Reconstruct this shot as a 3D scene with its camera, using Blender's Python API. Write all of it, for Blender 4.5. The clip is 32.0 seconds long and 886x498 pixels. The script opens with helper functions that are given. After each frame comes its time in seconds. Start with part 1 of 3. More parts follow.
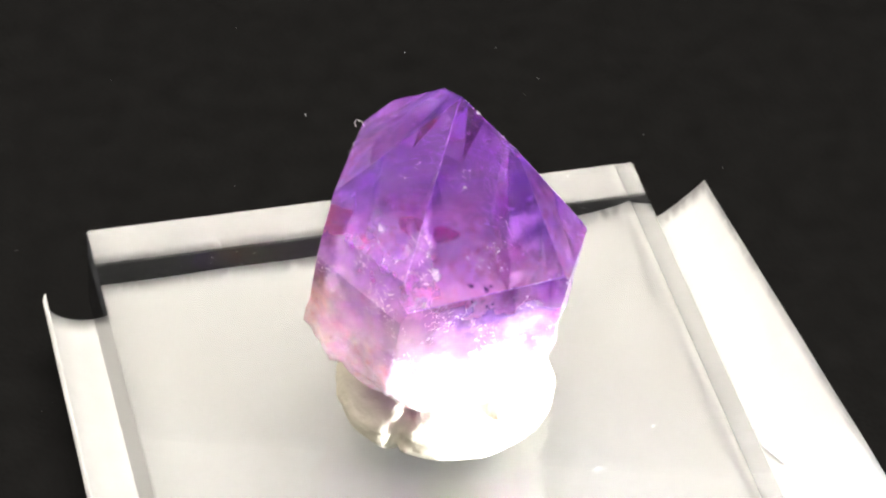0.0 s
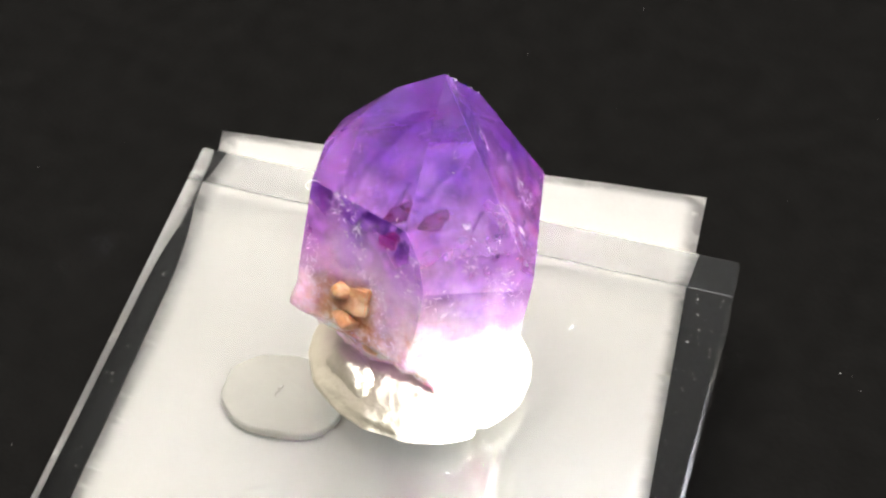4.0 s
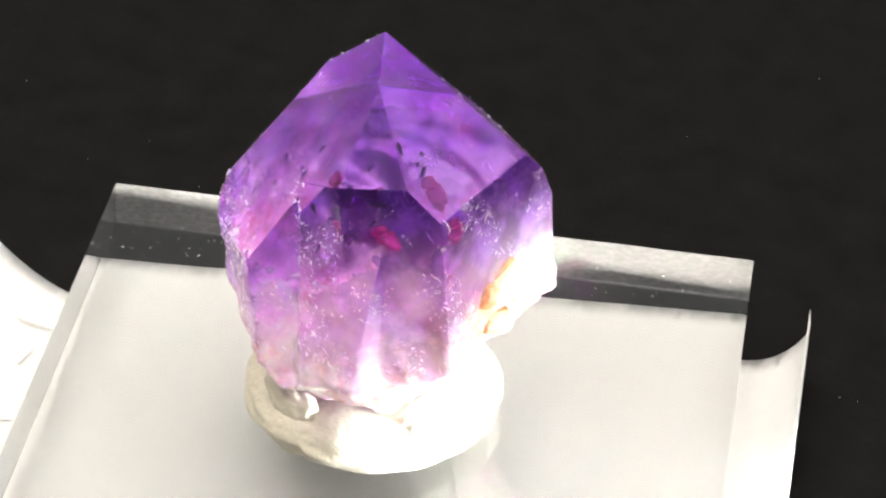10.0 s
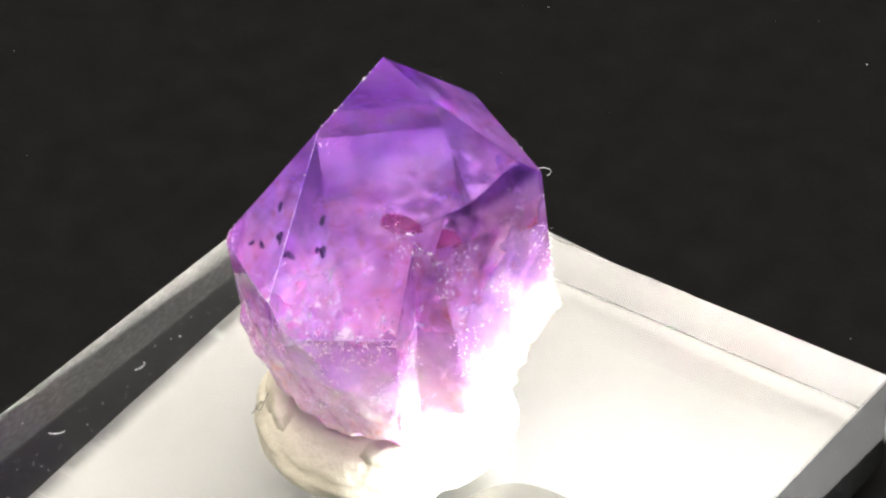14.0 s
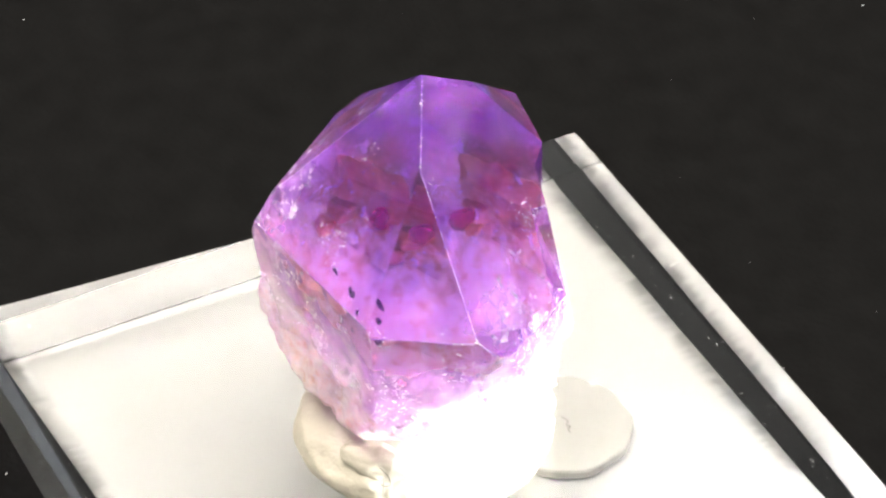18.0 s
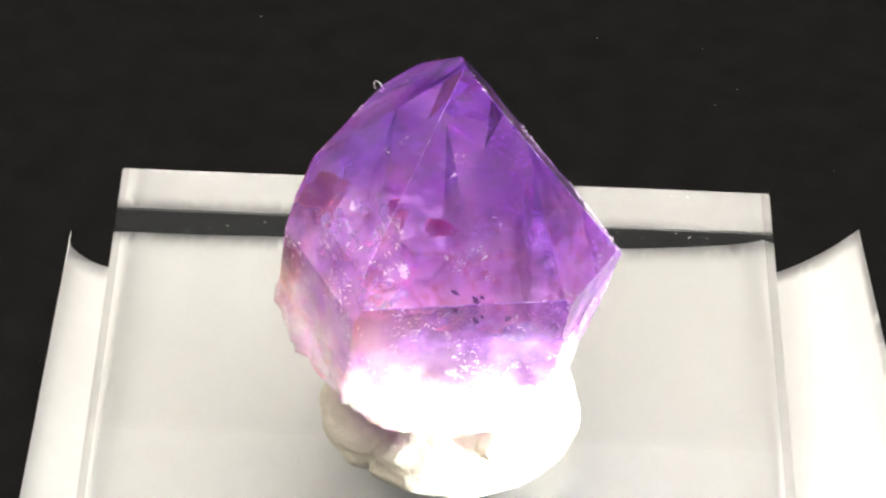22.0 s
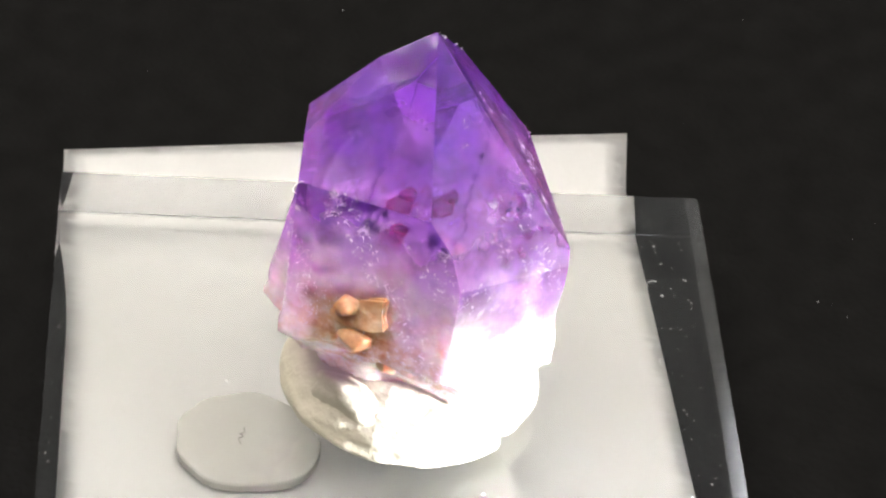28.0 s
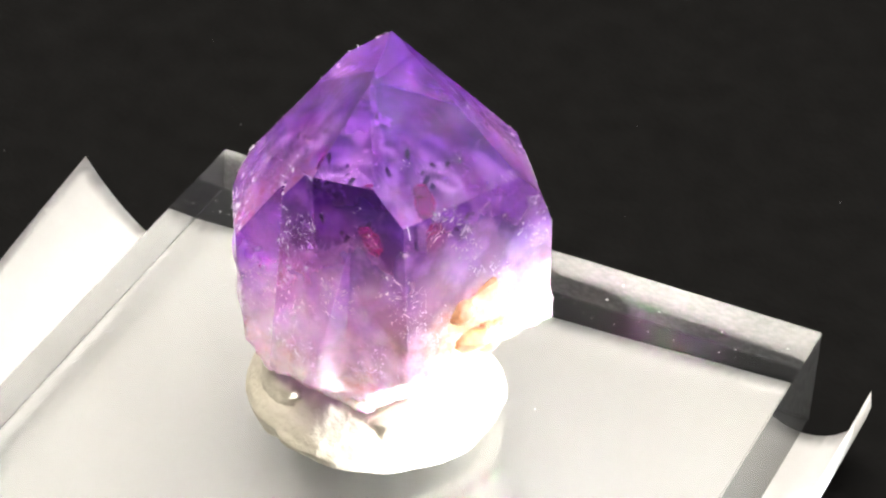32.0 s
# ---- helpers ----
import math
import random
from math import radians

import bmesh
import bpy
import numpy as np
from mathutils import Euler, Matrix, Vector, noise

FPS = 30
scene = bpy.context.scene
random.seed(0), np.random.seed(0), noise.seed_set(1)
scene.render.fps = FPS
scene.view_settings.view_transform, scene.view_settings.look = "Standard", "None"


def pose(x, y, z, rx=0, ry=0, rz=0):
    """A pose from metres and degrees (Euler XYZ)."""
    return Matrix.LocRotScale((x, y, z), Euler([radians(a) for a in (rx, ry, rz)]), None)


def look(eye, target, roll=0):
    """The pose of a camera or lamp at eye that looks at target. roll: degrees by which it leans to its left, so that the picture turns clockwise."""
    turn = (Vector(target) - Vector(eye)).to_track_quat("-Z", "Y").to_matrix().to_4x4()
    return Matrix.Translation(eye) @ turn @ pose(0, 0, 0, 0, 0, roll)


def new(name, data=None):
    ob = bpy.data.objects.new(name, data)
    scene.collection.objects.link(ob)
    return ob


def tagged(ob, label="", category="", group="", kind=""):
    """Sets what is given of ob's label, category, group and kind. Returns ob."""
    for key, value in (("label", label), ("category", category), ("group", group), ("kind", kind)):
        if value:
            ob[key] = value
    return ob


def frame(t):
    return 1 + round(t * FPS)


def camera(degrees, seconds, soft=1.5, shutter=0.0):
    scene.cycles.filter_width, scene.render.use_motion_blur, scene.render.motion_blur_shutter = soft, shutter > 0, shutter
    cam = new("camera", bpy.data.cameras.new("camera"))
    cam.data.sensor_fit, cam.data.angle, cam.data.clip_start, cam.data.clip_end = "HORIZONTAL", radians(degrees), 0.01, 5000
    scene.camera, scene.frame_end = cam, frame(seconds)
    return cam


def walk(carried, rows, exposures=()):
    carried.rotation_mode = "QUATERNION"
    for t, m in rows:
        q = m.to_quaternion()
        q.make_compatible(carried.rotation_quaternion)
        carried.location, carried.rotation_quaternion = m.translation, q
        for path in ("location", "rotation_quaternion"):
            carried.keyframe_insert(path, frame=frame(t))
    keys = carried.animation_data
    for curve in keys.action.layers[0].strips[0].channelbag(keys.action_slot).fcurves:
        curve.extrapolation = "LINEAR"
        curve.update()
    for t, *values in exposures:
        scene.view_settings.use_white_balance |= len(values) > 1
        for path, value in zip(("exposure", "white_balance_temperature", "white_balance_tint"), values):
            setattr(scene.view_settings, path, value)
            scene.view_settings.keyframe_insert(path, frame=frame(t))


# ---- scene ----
cam = camera(15.7966, 32.0, soft=2.3)
walk(cam, [
    (0, pose(0.0009, -0.2031, 0.1796, 51.34, -2.14, 1.28)),
    (2, pose(0.0010, -0.2028, 0.1792, 51.41, -2.09, 1.37)),
    (3.5, pose(0.0009, -0.2025, 0.1786, 51.42, -1.96, 1.34)),
    (5.5, pose(0.0011, -0.2029, 0.1790, 51.37, -1.80, 1.39)),
    (6.5, pose(0.0010, -0.2029, 0.1791, 51.34, -1.81, 1.41)),
    (7.5, pose(0.0008, -0.2017, 0.1780, 51.12, -1.85, 1.52)),
    (8, pose(0.0008, -0.1940, 0.1695, 51.48, -1.74, 1.40)),
    (8.5, pose(0.0008, -0.1859, 0.1637, 51.32, -1.74, 1.36)),
    (9, pose(0.0003, -0.1794, 0.1581, 51.31, -1.79, 1.24)),
    (9.5, pose(-0.0001, -0.1746, 0.1544, 51.29, -1.85, 1.11)),
    (10.5, pose(-0.0009, -0.1752, 0.1543, 51.44, -1.96, 0.80)),
    (12, pose(-0.0015, -0.1749, 0.1539, 51.42, -2.06, 0.58)),
    (13.5, pose(-0.0015, -0.1742, 0.1533, 51.40, -2.05, 0.46)),
    (15.5, pose(-0.0013, -0.1725, 0.1524, 51.39, -1.92, 0.20)),
    (17.5, pose(-0.0004, -0.1727, 0.1528, 51.41, -1.88, 0.35)),
    (19.5, pose(-0.0006, -0.1737, 0.1547, 51.32, -2.00, 0.43)),
    (21, pose(-0.0009, -0.1730, 0.1548, 51.27, -2.08, 0.50)),
    (23, pose(-0.0013, -0.1724, 0.1548, 51.23, -2.06, 0.49)),
    (25, pose(-0.0009, -0.1726, 0.1553, 51.14, -1.84, 0.63)),
    (27.5, pose(-0.0001, -0.1722, 0.1548, 51.20, -1.71, 0.90)),
    (29, pose(0.0000, -0.1724, 0.1547, 51.20, -1.65, 1.01)),
    (30.5, pose(-0.0006, -0.1729, 0.1543, 51.29, -1.76, 0.84)),
    (32, pose(-0.0011, -0.1731, 0.1540, 51.27, -1.78, 0.68)),
], exposures=[(0, 2.72), (3, 2.72), (6, 2.7), (10, 2.75), (12.5, 2.78), (16, 2.78), (18.5, 3.02), (20.5, 2.92), (22, 2.68), (25, 2.42), (28, 2.55), (30, 2.67), (32, 2.72)])

MM = 0.001
SPEED = 15.6287          # degrees a second, the turntable's turn
FLOOR = -10.5 * MM       # top of the turntable's cover; the block's top is near z = 0


# ---- light ----
world = bpy.data.worlds.new("world")
world.use_nodes = True
scene.world = world
world.node_tree.nodes["Background"].inputs["Color"].default_value = (0.55, 0.62, 0.75, 1)
world.node_tree.nodes["Background"].inputs["Strength"].default_value = 0.0125


torch = bpy.data.lights.new("key_torch", "SPOT")
torch.energy, torch.color, torch.spot_size, torch.spot_blend, torch.shadow_soft_size = 12.0, (0.93, 0.96, 1.0), radians(4.8), 0.4, 0.010
new("key_torch", torch).matrix_world = look((0.268, -0.122, 0.022), (0.005, -0.002, 0.001))
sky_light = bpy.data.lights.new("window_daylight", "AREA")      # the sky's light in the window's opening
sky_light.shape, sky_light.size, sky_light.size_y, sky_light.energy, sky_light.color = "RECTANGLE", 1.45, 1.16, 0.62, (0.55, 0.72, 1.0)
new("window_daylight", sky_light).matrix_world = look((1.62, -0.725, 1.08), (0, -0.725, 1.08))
front = bpy.data.lights.new("front_ceiling_light", "AREA")
front.shape, front.size, front.size_y, front.energy, front.color = "RECTANGLE", 0.65, 0.66, 2.5, (1.0, 0.95, 0.88)
new("front_ceiling_light", front).matrix_world = pose(-0.18, -1.11, 1.68)
panel = bpy.data.lights.new("ceiling_panel", "AREA")
panel.shape, panel.size, panel.size_y, panel.energy, panel.color = "RECTANGLE", 2.1, 1.7, 18.0, (1.0, 0.94, 0.84)
new("ceiling_panel", panel).matrix_world = pose(-0.15, 0.20, 1.68)


# ---- materials ----
def node_material(name):
    m = bpy.data.materials.new(name)
    m.use_nodes = True
    return m, m.node_tree.nodes, m.node_tree.links, m.node_tree.nodes["Principled BSDF"]


def ramp(nodes, stops):
    r = nodes.new("ShaderNodeValToRGB")
    while len(r.color_ramp.elements) < len(stops):
        r.color_ramp.elements.new(0.5)
    for e, (at, c) in zip(r.color_ramp.elements, stops):
        e.position, e.color = at, (c if len(c) == 4 else (*c, 1))
    return r


def noise_node(nodes, links, scale, detail=5, coord=None, rough=0.55):
    n = nodes.new("ShaderNodeTexNoise")
    n.inputs["Scale"].default_value, n.inputs["Detail"].default_value, n.inputs["Roughness"].default_value = scale, detail, rough
    if coord is not None:
        links.new(coord, n.inputs["Vector"])
    return n


def speckled(name, stops, scale, rough, bump=0.0, bump_scale=None, distance=0.0002, metal=0.0):
    """A surface whose colour runs over the stops by noise at two scales, with a fine relief."""
    m, nodes, links, b = node_material(name)
    tc = nodes.new("ShaderNodeTexCoord").outputs["Object"]
    a, c = noise_node(nodes, links, scale, 6, tc), noise_node(nodes, links, scale * 7, 3, tc)
    mix = nodes.new("ShaderNodeMath")
    mix.operation, mix.inputs[1].default_value = "MULTIPLY_ADD", 0.3
    links.new(c.outputs["Fac"], mix.inputs[0])
    half = nodes.new("ShaderNodeMath")
    half.operation, half.inputs[1].default_value = "MULTIPLY", 0.7
    links.new(a.outputs["Fac"], half.inputs[0])
    links.new(half.outputs[0], mix.inputs[2])
    r = ramp(nodes, stops)
    links.new(mix.outputs[0], r.inputs["Fac"])
    links.new(r.outputs["Color"], b.inputs["Base Color"])
    b.inputs["Roughness"].default_value, b.inputs["Metallic"].default_value = rough, metal
    if bump:
        bn, n2 = nodes.new("ShaderNodeBump"), noise_node(nodes, links, bump_scale or scale * 5, 6, tc)
        bn.inputs["Strength"].default_value, bn.inputs["Distance"].default_value = bump, distance
        links.new(n2.outputs["Fac"], bn.inputs["Height"])
        links.new(bn.outputs["Normal"], b.inputs["Normal"])
    return m


def acrylic_material(name="clear_acrylic", rough=0.0):
    m, nodes, links, b = node_material(name)
    b.inputs["Base Color"].default_value = (0.995, 1.0, 0.998, 1)
    b.inputs["Transmission Weight"].default_value, b.inputs["IOR"].default_value, b.inputs["Roughness"].default_value = 1.0, 1.49, rough
    return m


def scuffed_material(name, low, high):
    """Acrylic with fine scratches and dust on it that catch the light."""
    m = acrylic_material(name)
    nodes, links = m.node_tree.nodes, m.node_tree.links
    film, mix, both, tr = nodes.new("ShaderNodeBsdfDiffuse"), nodes.new("ShaderNodeMixShader"), nodes.new("ShaderNodeMixShader"), nodes.new("ShaderNodeBsdfTranslucent")
    film.inputs["Color"].default_value = tr.inputs["Color"].default_value = (0.85, 0.85, 0.86, 1)
    links.new(film.outputs[0], both.inputs[1])
    links.new(tr.outputs[0], both.inputs[2])
    n = noise_node(nodes, links, 1500, 4, nodes.new("ShaderNodeTexCoord").outputs["Object"], 0.6)
    share = nodes.new("ShaderNodeMapRange")
    for slot, v in (("From Min", 0.4), ("From Max", 0.65), ("To Min", low), ("To Max", high)):
        share.inputs[slot].default_value = v
    links.new(n.outputs["Fac"], share.inputs["Value"])
    links.new(share.outputs["Result"], mix.inputs["Fac"])
    links.new(nodes["Principled BSDF"].outputs[0], mix.inputs[1])
    links.new(both.outputs[0], mix.inputs[2])
    links.new(mix.outputs[0], nodes["Material Output"].inputs["Surface"])
    return m


def mixed(nodes, links, fac, a, b):
    m = nodes.new("ShaderNodeMix")
    m.data_type = "RGBA"
    links.new(fac, m.inputs["Factor"])
    for slot, v in (("A", a), ("B", b)):
        if isinstance(v, tuple):
            m.inputs[slot].default_value = (*v, 1)
        else:
            links.new(v, m.inputs[slot])
    return m.outputs["Result"]


def calc(nodes, links, op, a, b=None, c=None):
    m = nodes.new("ShaderNodeMath")
    m.operation = op
    for k, v in enumerate((a, b, c)):
        if v is None:
            continue
        if isinstance(v, (int, float)):
            m.inputs[k].default_value = v
        else:
            links.new(v, m.inputs[k])
    return m.outputs[0]


def spread(nodes, links, value, low, high, to_low=0.0, to_high=1.0):
    m = nodes.new("ShaderNodeMapRange")
    for slot, v in (("From Min", low), ("From Max", high), ("To Min", to_low), ("To Max", to_high)):
        m.inputs[slot].default_value = v
    links.new(value, m.inputs["Value"])
    return m.outputs["Result"]


def amethyst_material():
    """Clear purple quartz, zoned violet and magenta, that turns milky, pale and rusty towards its foot."""
    m, nodes, links, b = node_material("amethyst")
    tc = nodes.new("ShaderNodeTexCoord").outputs["Object"]
    sep = nodes.new("ShaderNodeSeparateXYZ")
    links.new(tc, sep.inputs[0])
    big, mid, fine = (noise_node(nodes, links, sc, d, tc).outputs["Fac"] for sc, d in ((120, 4), (330, 6), (1100, 7)))
    zone = noise_node(nodes, links, 75, 3, tc).outputs["Fac"]
    lean = calc(nodes, links, "MULTIPLY_ADD", sep.outputs["X"], 0.22, sep.outputs["Z"])      # paler on one side
    lean = calc(nodes, links, "MULTIPLY_ADD", sep.outputs["Y"], -0.03, lean)
    height = calc(nodes, links, "MULTIPLY_ADD", big, 0.021, lean)
    height = calc(nodes, links, "MULTIPLY_ADD", mid, 0.005, height)
    up = spread(nodes, links, height, 0.0042, 0.0308)          # 0 at the foot, 1 at the tip
    # feathery healed cracks and bruises, dense below, few above
    feather = noise_node(nodes, links, 520, 10, tc, 0.74)
    feather.inputs["Distortion"].default_value = 0.5
    reach = spread(nodes, links, up, 0.25, 0.65, 0.0, 0.15)
    rim = calc(nodes, links, "MULTIPLY", spread(nodes, links, up, 0.44, 0.53), spread(nodes, links, up, 0.64, 0.56))      # where the cloud ends, it ends in feathers
    torn = calc(nodes, links, "MULTIPLY_ADD", rim, 0.13, calc(nodes, links, "SUBTRACT", feather.outputs["Fac"], reach))
    bruise = spread(nodes, links, torn, 0.56, 0.64)
    # the clear stone
    violet = ramp(nodes, [(0.0, (0.98, 0.92, 0.92)), (0.22, (0.88, 0.70, 0.93)), (0.42, (0.68, 0.31, 0.85)), (0.58, (0.36, 0.10, 0.80)), (0.78, (0.19, 0.040, 0.70)), (1.0, (0.15, 0.030, 0.64))])
    magenta = ramp(nodes, [(0.0, (0.98, 0.90, 0.86)), (0.22, (0.92, 0.70, 0.87)), (0.42, (0.78, 0.32, 0.80)), (0.58, (0.60, 0.16, 0.74)), (0.78, (0.36, 0.070, 0.68)), (1.0, (0.26, 0.045, 0.62))])
    for rr in (violet, magenta):
        links.new(up, rr.inputs["Fac"])
    warm = calc(nodes, links, "MULTIPLY_ADD", up, -0.42, calc(nodes, links, "ADD", zone, 0.26))      # bluer towards the tip
    which = spread(nodes, links, warm, 0.44, 0.60)
    tint = mixed(nodes, links, which, violet.outputs["Color"], magenta.outputs["Color"])
    links.new(tint, b.inputs["Base Color"])
    b.inputs["Transmission Weight"].default_value, b.inputs["IOR"].default_value = 1.0, 1.545
    frost = ramp(nodes, [(0.40, (0.03, 0.03, 0.03)), (0.55, (0.04, 0.04, 0.04)), (0.68, (0.07, 0.07, 0.07))])
    links.new(fine, frost.inputs["Fac"])
    links.new(frost.outputs["Color"], b.inputs["Roughness"])
    # the milky stone
    c = nodes.new("ShaderNodeBsdfPrincipled")
    pale = ramp(nodes, [(0.0, (0.84, 0.74, 0.70)), (0.2, (0.76, 0.60, 0.76)), (0.42, (0.54, 0.32, 0.80)), (0.62, (0.34, 0.12, 0.68)), (1.0, (0.11, 0.016, 0.40))])
    links.new(up, pale.inputs["Fac"])
    # iron stain: a pocket on one side and a ragged band round the foot
    spot = nodes.new("ShaderNodeVectorMath")
    spot.operation, spot.inputs[1].default_value = "DISTANCE", (-0.0095, 0.0035, -0.0010)
    links.new(tc, spot.inputs[0])
    pocket = spread(nodes, links, calc(nodes, links, "MULTIPLY_ADD", mid, 0.006, spot.outputs["Value"]), 0.0088, 0.0050)
    band_noise = noise_node(nodes, links, 190, 6, tc).outputs["Fac"]
    side = calc(nodes, links, "MULTIPLY_ADD", sep.outputs["X"], 0.28, sep.outputs["Z"])
    low = spread(nodes, links, calc(nodes, links, "MULTIPLY_ADD", band_noise, -0.024, side), -0.0115, -0.0170, 0.0, 0.85)
    rust = ramp(nodes, [(0.32, (0.42, 0.15, 0.05)), (0.47, (0.66, 0.34, 0.19)), (0.62, (0.80, 0.58, 0.48))])
    links.new(fine, rust.inputs["Fac"])
    blush = ramp(nodes, [(0.34, (0.76, 0.48, 0.32)), (0.46, (0.87, 0.69, 0.58)), (0.6, (0.90, 0.81, 0.76))])
    links.new(fine, blush.inputs["Fac"])
    dyed = mixed(nodes, links, low, pale.outputs["Color"], blush.outputs["Color"])
    dyed = mixed(nodes, links, pocket, dyed, rust.outputs["Color"])
    dyed = mixed(nodes, links, calc(nodes, links, "MULTIPLY", bruise, 0.8), dyed, (0.86, 0.80, 0.88))
    links.new(dyed, c.inputs["Base Color"])
    c.inputs["Roughness"].default_value = 0.22
    c.inputs["Subsurface Weight"].default_value = 1.0
    c.inputs["Subsurface Radius"].default_value = (1.0, 0.6, 1.0)
    c.inputs["Subsurface Scale"].default_value = 0.0025
    grain, relief = nodes.new("ShaderNodeBump"), nodes.new("ShaderNodeBump")
    grain.inputs["Strength"].default_value, grain.inputs["Distance"].default_value = 0.10, 0.00003
    links.new(fine, grain.inputs["Height"])
    relief.inputs["Strength"].default_value, relief.inputs["Distance"].default_value = 0.5, 0.0002
    links.new(feather.outputs["Fac"], relief.inputs["Height"])
    links.new(grain.outputs["Normal"], relief.inputs["Normal"])
    links.new(grain.outputs["Normal"], b.inputs["Normal"])
    links.new(relief.outputs["Normal"], c.inputs["Normal"])
    milk = ramp(nodes, [(0.0, (0.55, 0.55, 0.55)), (0.25, (0.36, 0.36, 0.36)), (0.46, (0.32, 0.36, 0.36)), (0.56, (0.09, 0.09, 0.09)), (0.72, (0.02, 0.02, 0.02)), (1.0, (0.012, 0.012, 0.012))])
    links.new(up, milk.inputs["Fac"])
    clouds = noise_node(nodes, links, 210, 6, tc).outputs["Fac"]
    patchy = calc(nodes, links, "MULTIPLY", milk.outputs["Color"], spread(nodes, links, clouds, 0.40, 0.60, 0.2, 1.6))
    cloudy = calc(nodes, links, "MAXIMUM", calc(nodes, links, "MULTIPLY", milk.outputs["Color"], spread(nodes, links, up, 0.1, 0.5, 0.85, 0.4)), patchy)
    cloudy = calc(nodes, links, "MAXIMUM", cloudy, calc(nodes, links, "MULTIPLY", pocket, 0.85))
    cloudy = calc(nodes, links, "MAXIMUM", cloudy, calc(nodes, links, "MULTIPLY", bruise, 0.5))
    cloudy = calc(nodes, links, "MAXIMUM", cloudy, calc(nodes, links, "MULTIPLY", low, 0.8))
    mix = nodes.new("ShaderNodeMixShader")
    links.new(cloudy, mix.inputs["Fac"])
    links.new(b.outputs[0], mix.inputs[1])
    links.new(c.outputs[0], mix.inputs[2])
    thin, through_mix = nodes.new("ShaderNodeBsdfTransparent"), nodes.new("ShaderNodeMixShader")
    links.new(tint, thin.inputs["Color"])
    through_mix.inputs["Fac"].default_value = 0.06
    links.new(mix.outputs[0], through_mix.inputs[1])
    links.new(thin.outputs[0], through_mix.inputs[2])
    # a dull, faintly frosted skin
    skin, skinned = nodes.new("ShaderNodeBsdfDiffuse"), nodes.new("ShaderNodeMixShader")
    skin.inputs["Color"].default_value = (0.80, 0.78, 0.86, 1)
    links.new(grain.outputs["Normal"], skin.inputs["Normal"])
    links.new(spread(nodes, links, noise_node(nodes, links, 260, 9, tc, 0.7).outputs["Fac"], 0.44, 0.70, 0.0, 0.035), skinned.inputs["Fac"])
    links.new(through_mix.outputs[0], skinned.inputs[1])
    links.new(skin.outputs[0], skinned.inputs[2])
    links.new(skinned.outputs[0], nodes["Material Output"].inputs["Surface"])
    return m


def sheer(m, share):
    """Lets part of the light straight through, as a thin stain does."""
    nodes, links = m.node_tree.nodes, m.node_tree.links
    clear, mix = nodes.new("ShaderNodeBsdfTransparent"), nodes.new("ShaderNodeMixShader")
    mix.inputs["Fac"].default_value = share
    links.new(nodes["Principled BSDF"].outputs[0], mix.inputs[1])
    links.new(clear.outputs[0], mix.inputs[2])
    links.new(mix.outputs[0], nodes["Material Output"].inputs["Surface"])
    return m


def cover_material():
    """Black leatherette: fine pebbles, a little gloss."""
    m, nodes, links, b = node_material("black_cover")
    tc = nodes.new("ShaderNodeTexCoord").outputs["Object"]
    n = noise_node(nodes, links, 300, 6, tc)
    r = ramp(nodes, [(0.3, (0.0021, 0.0020, 0.0020)), (0.7, (0.0036, 0.0035, 0.0035))])
    links.new(n.outputs["Fac"], r.inputs["Fac"])
    links.new(r.outputs["Color"], b.inputs["Base Color"])
    b.inputs["Roughness"].default_value = 0.62
    b.inputs["Specular IOR Level"].default_value = 0.03
    v = nodes.new("ShaderNodeTexVoronoi")
    v.inputs["Scale"].default_value = 1500
    links.new(tc, v.inputs["Vector"])
    bn = nodes.new("ShaderNodeBump")
    bn.inputs["Strength"].default_value, bn.inputs["Distance"].default_value = 0.4, 0.0001
    links.new(v.outputs["Distance"], bn.inputs["Height"])
    links.new(bn.outputs["Normal"], b.inputs["Normal"])
    return m


def paper_material():
    """Thin white paper that lets some light through."""
    m = speckled("white_paper", [(0.3, (0.78, 0.77, 0.76)), (0.7, (0.83, 0.825, 0.815))], 400, 0.85, 0.15, 2500, 0.00005)
    nodes, links = m.node_tree.nodes, m.node_tree.links
    tr, mix = nodes.new("ShaderNodeBsdfTranslucent"), nodes.new("ShaderNodeMixShader")
    tr.inputs["Color"].default_value = (0.85, 0.85, 0.86, 1)
    mix.inputs["Fac"].default_value = 0.18
    links.new(nodes["Principled BSDF"].outputs[0], mix.inputs[1])
    links.new(tr.outputs[0], mix.inputs[2])
    links.new(mix.outputs[0], nodes["Material Output"].inputs["Surface"])
    return m


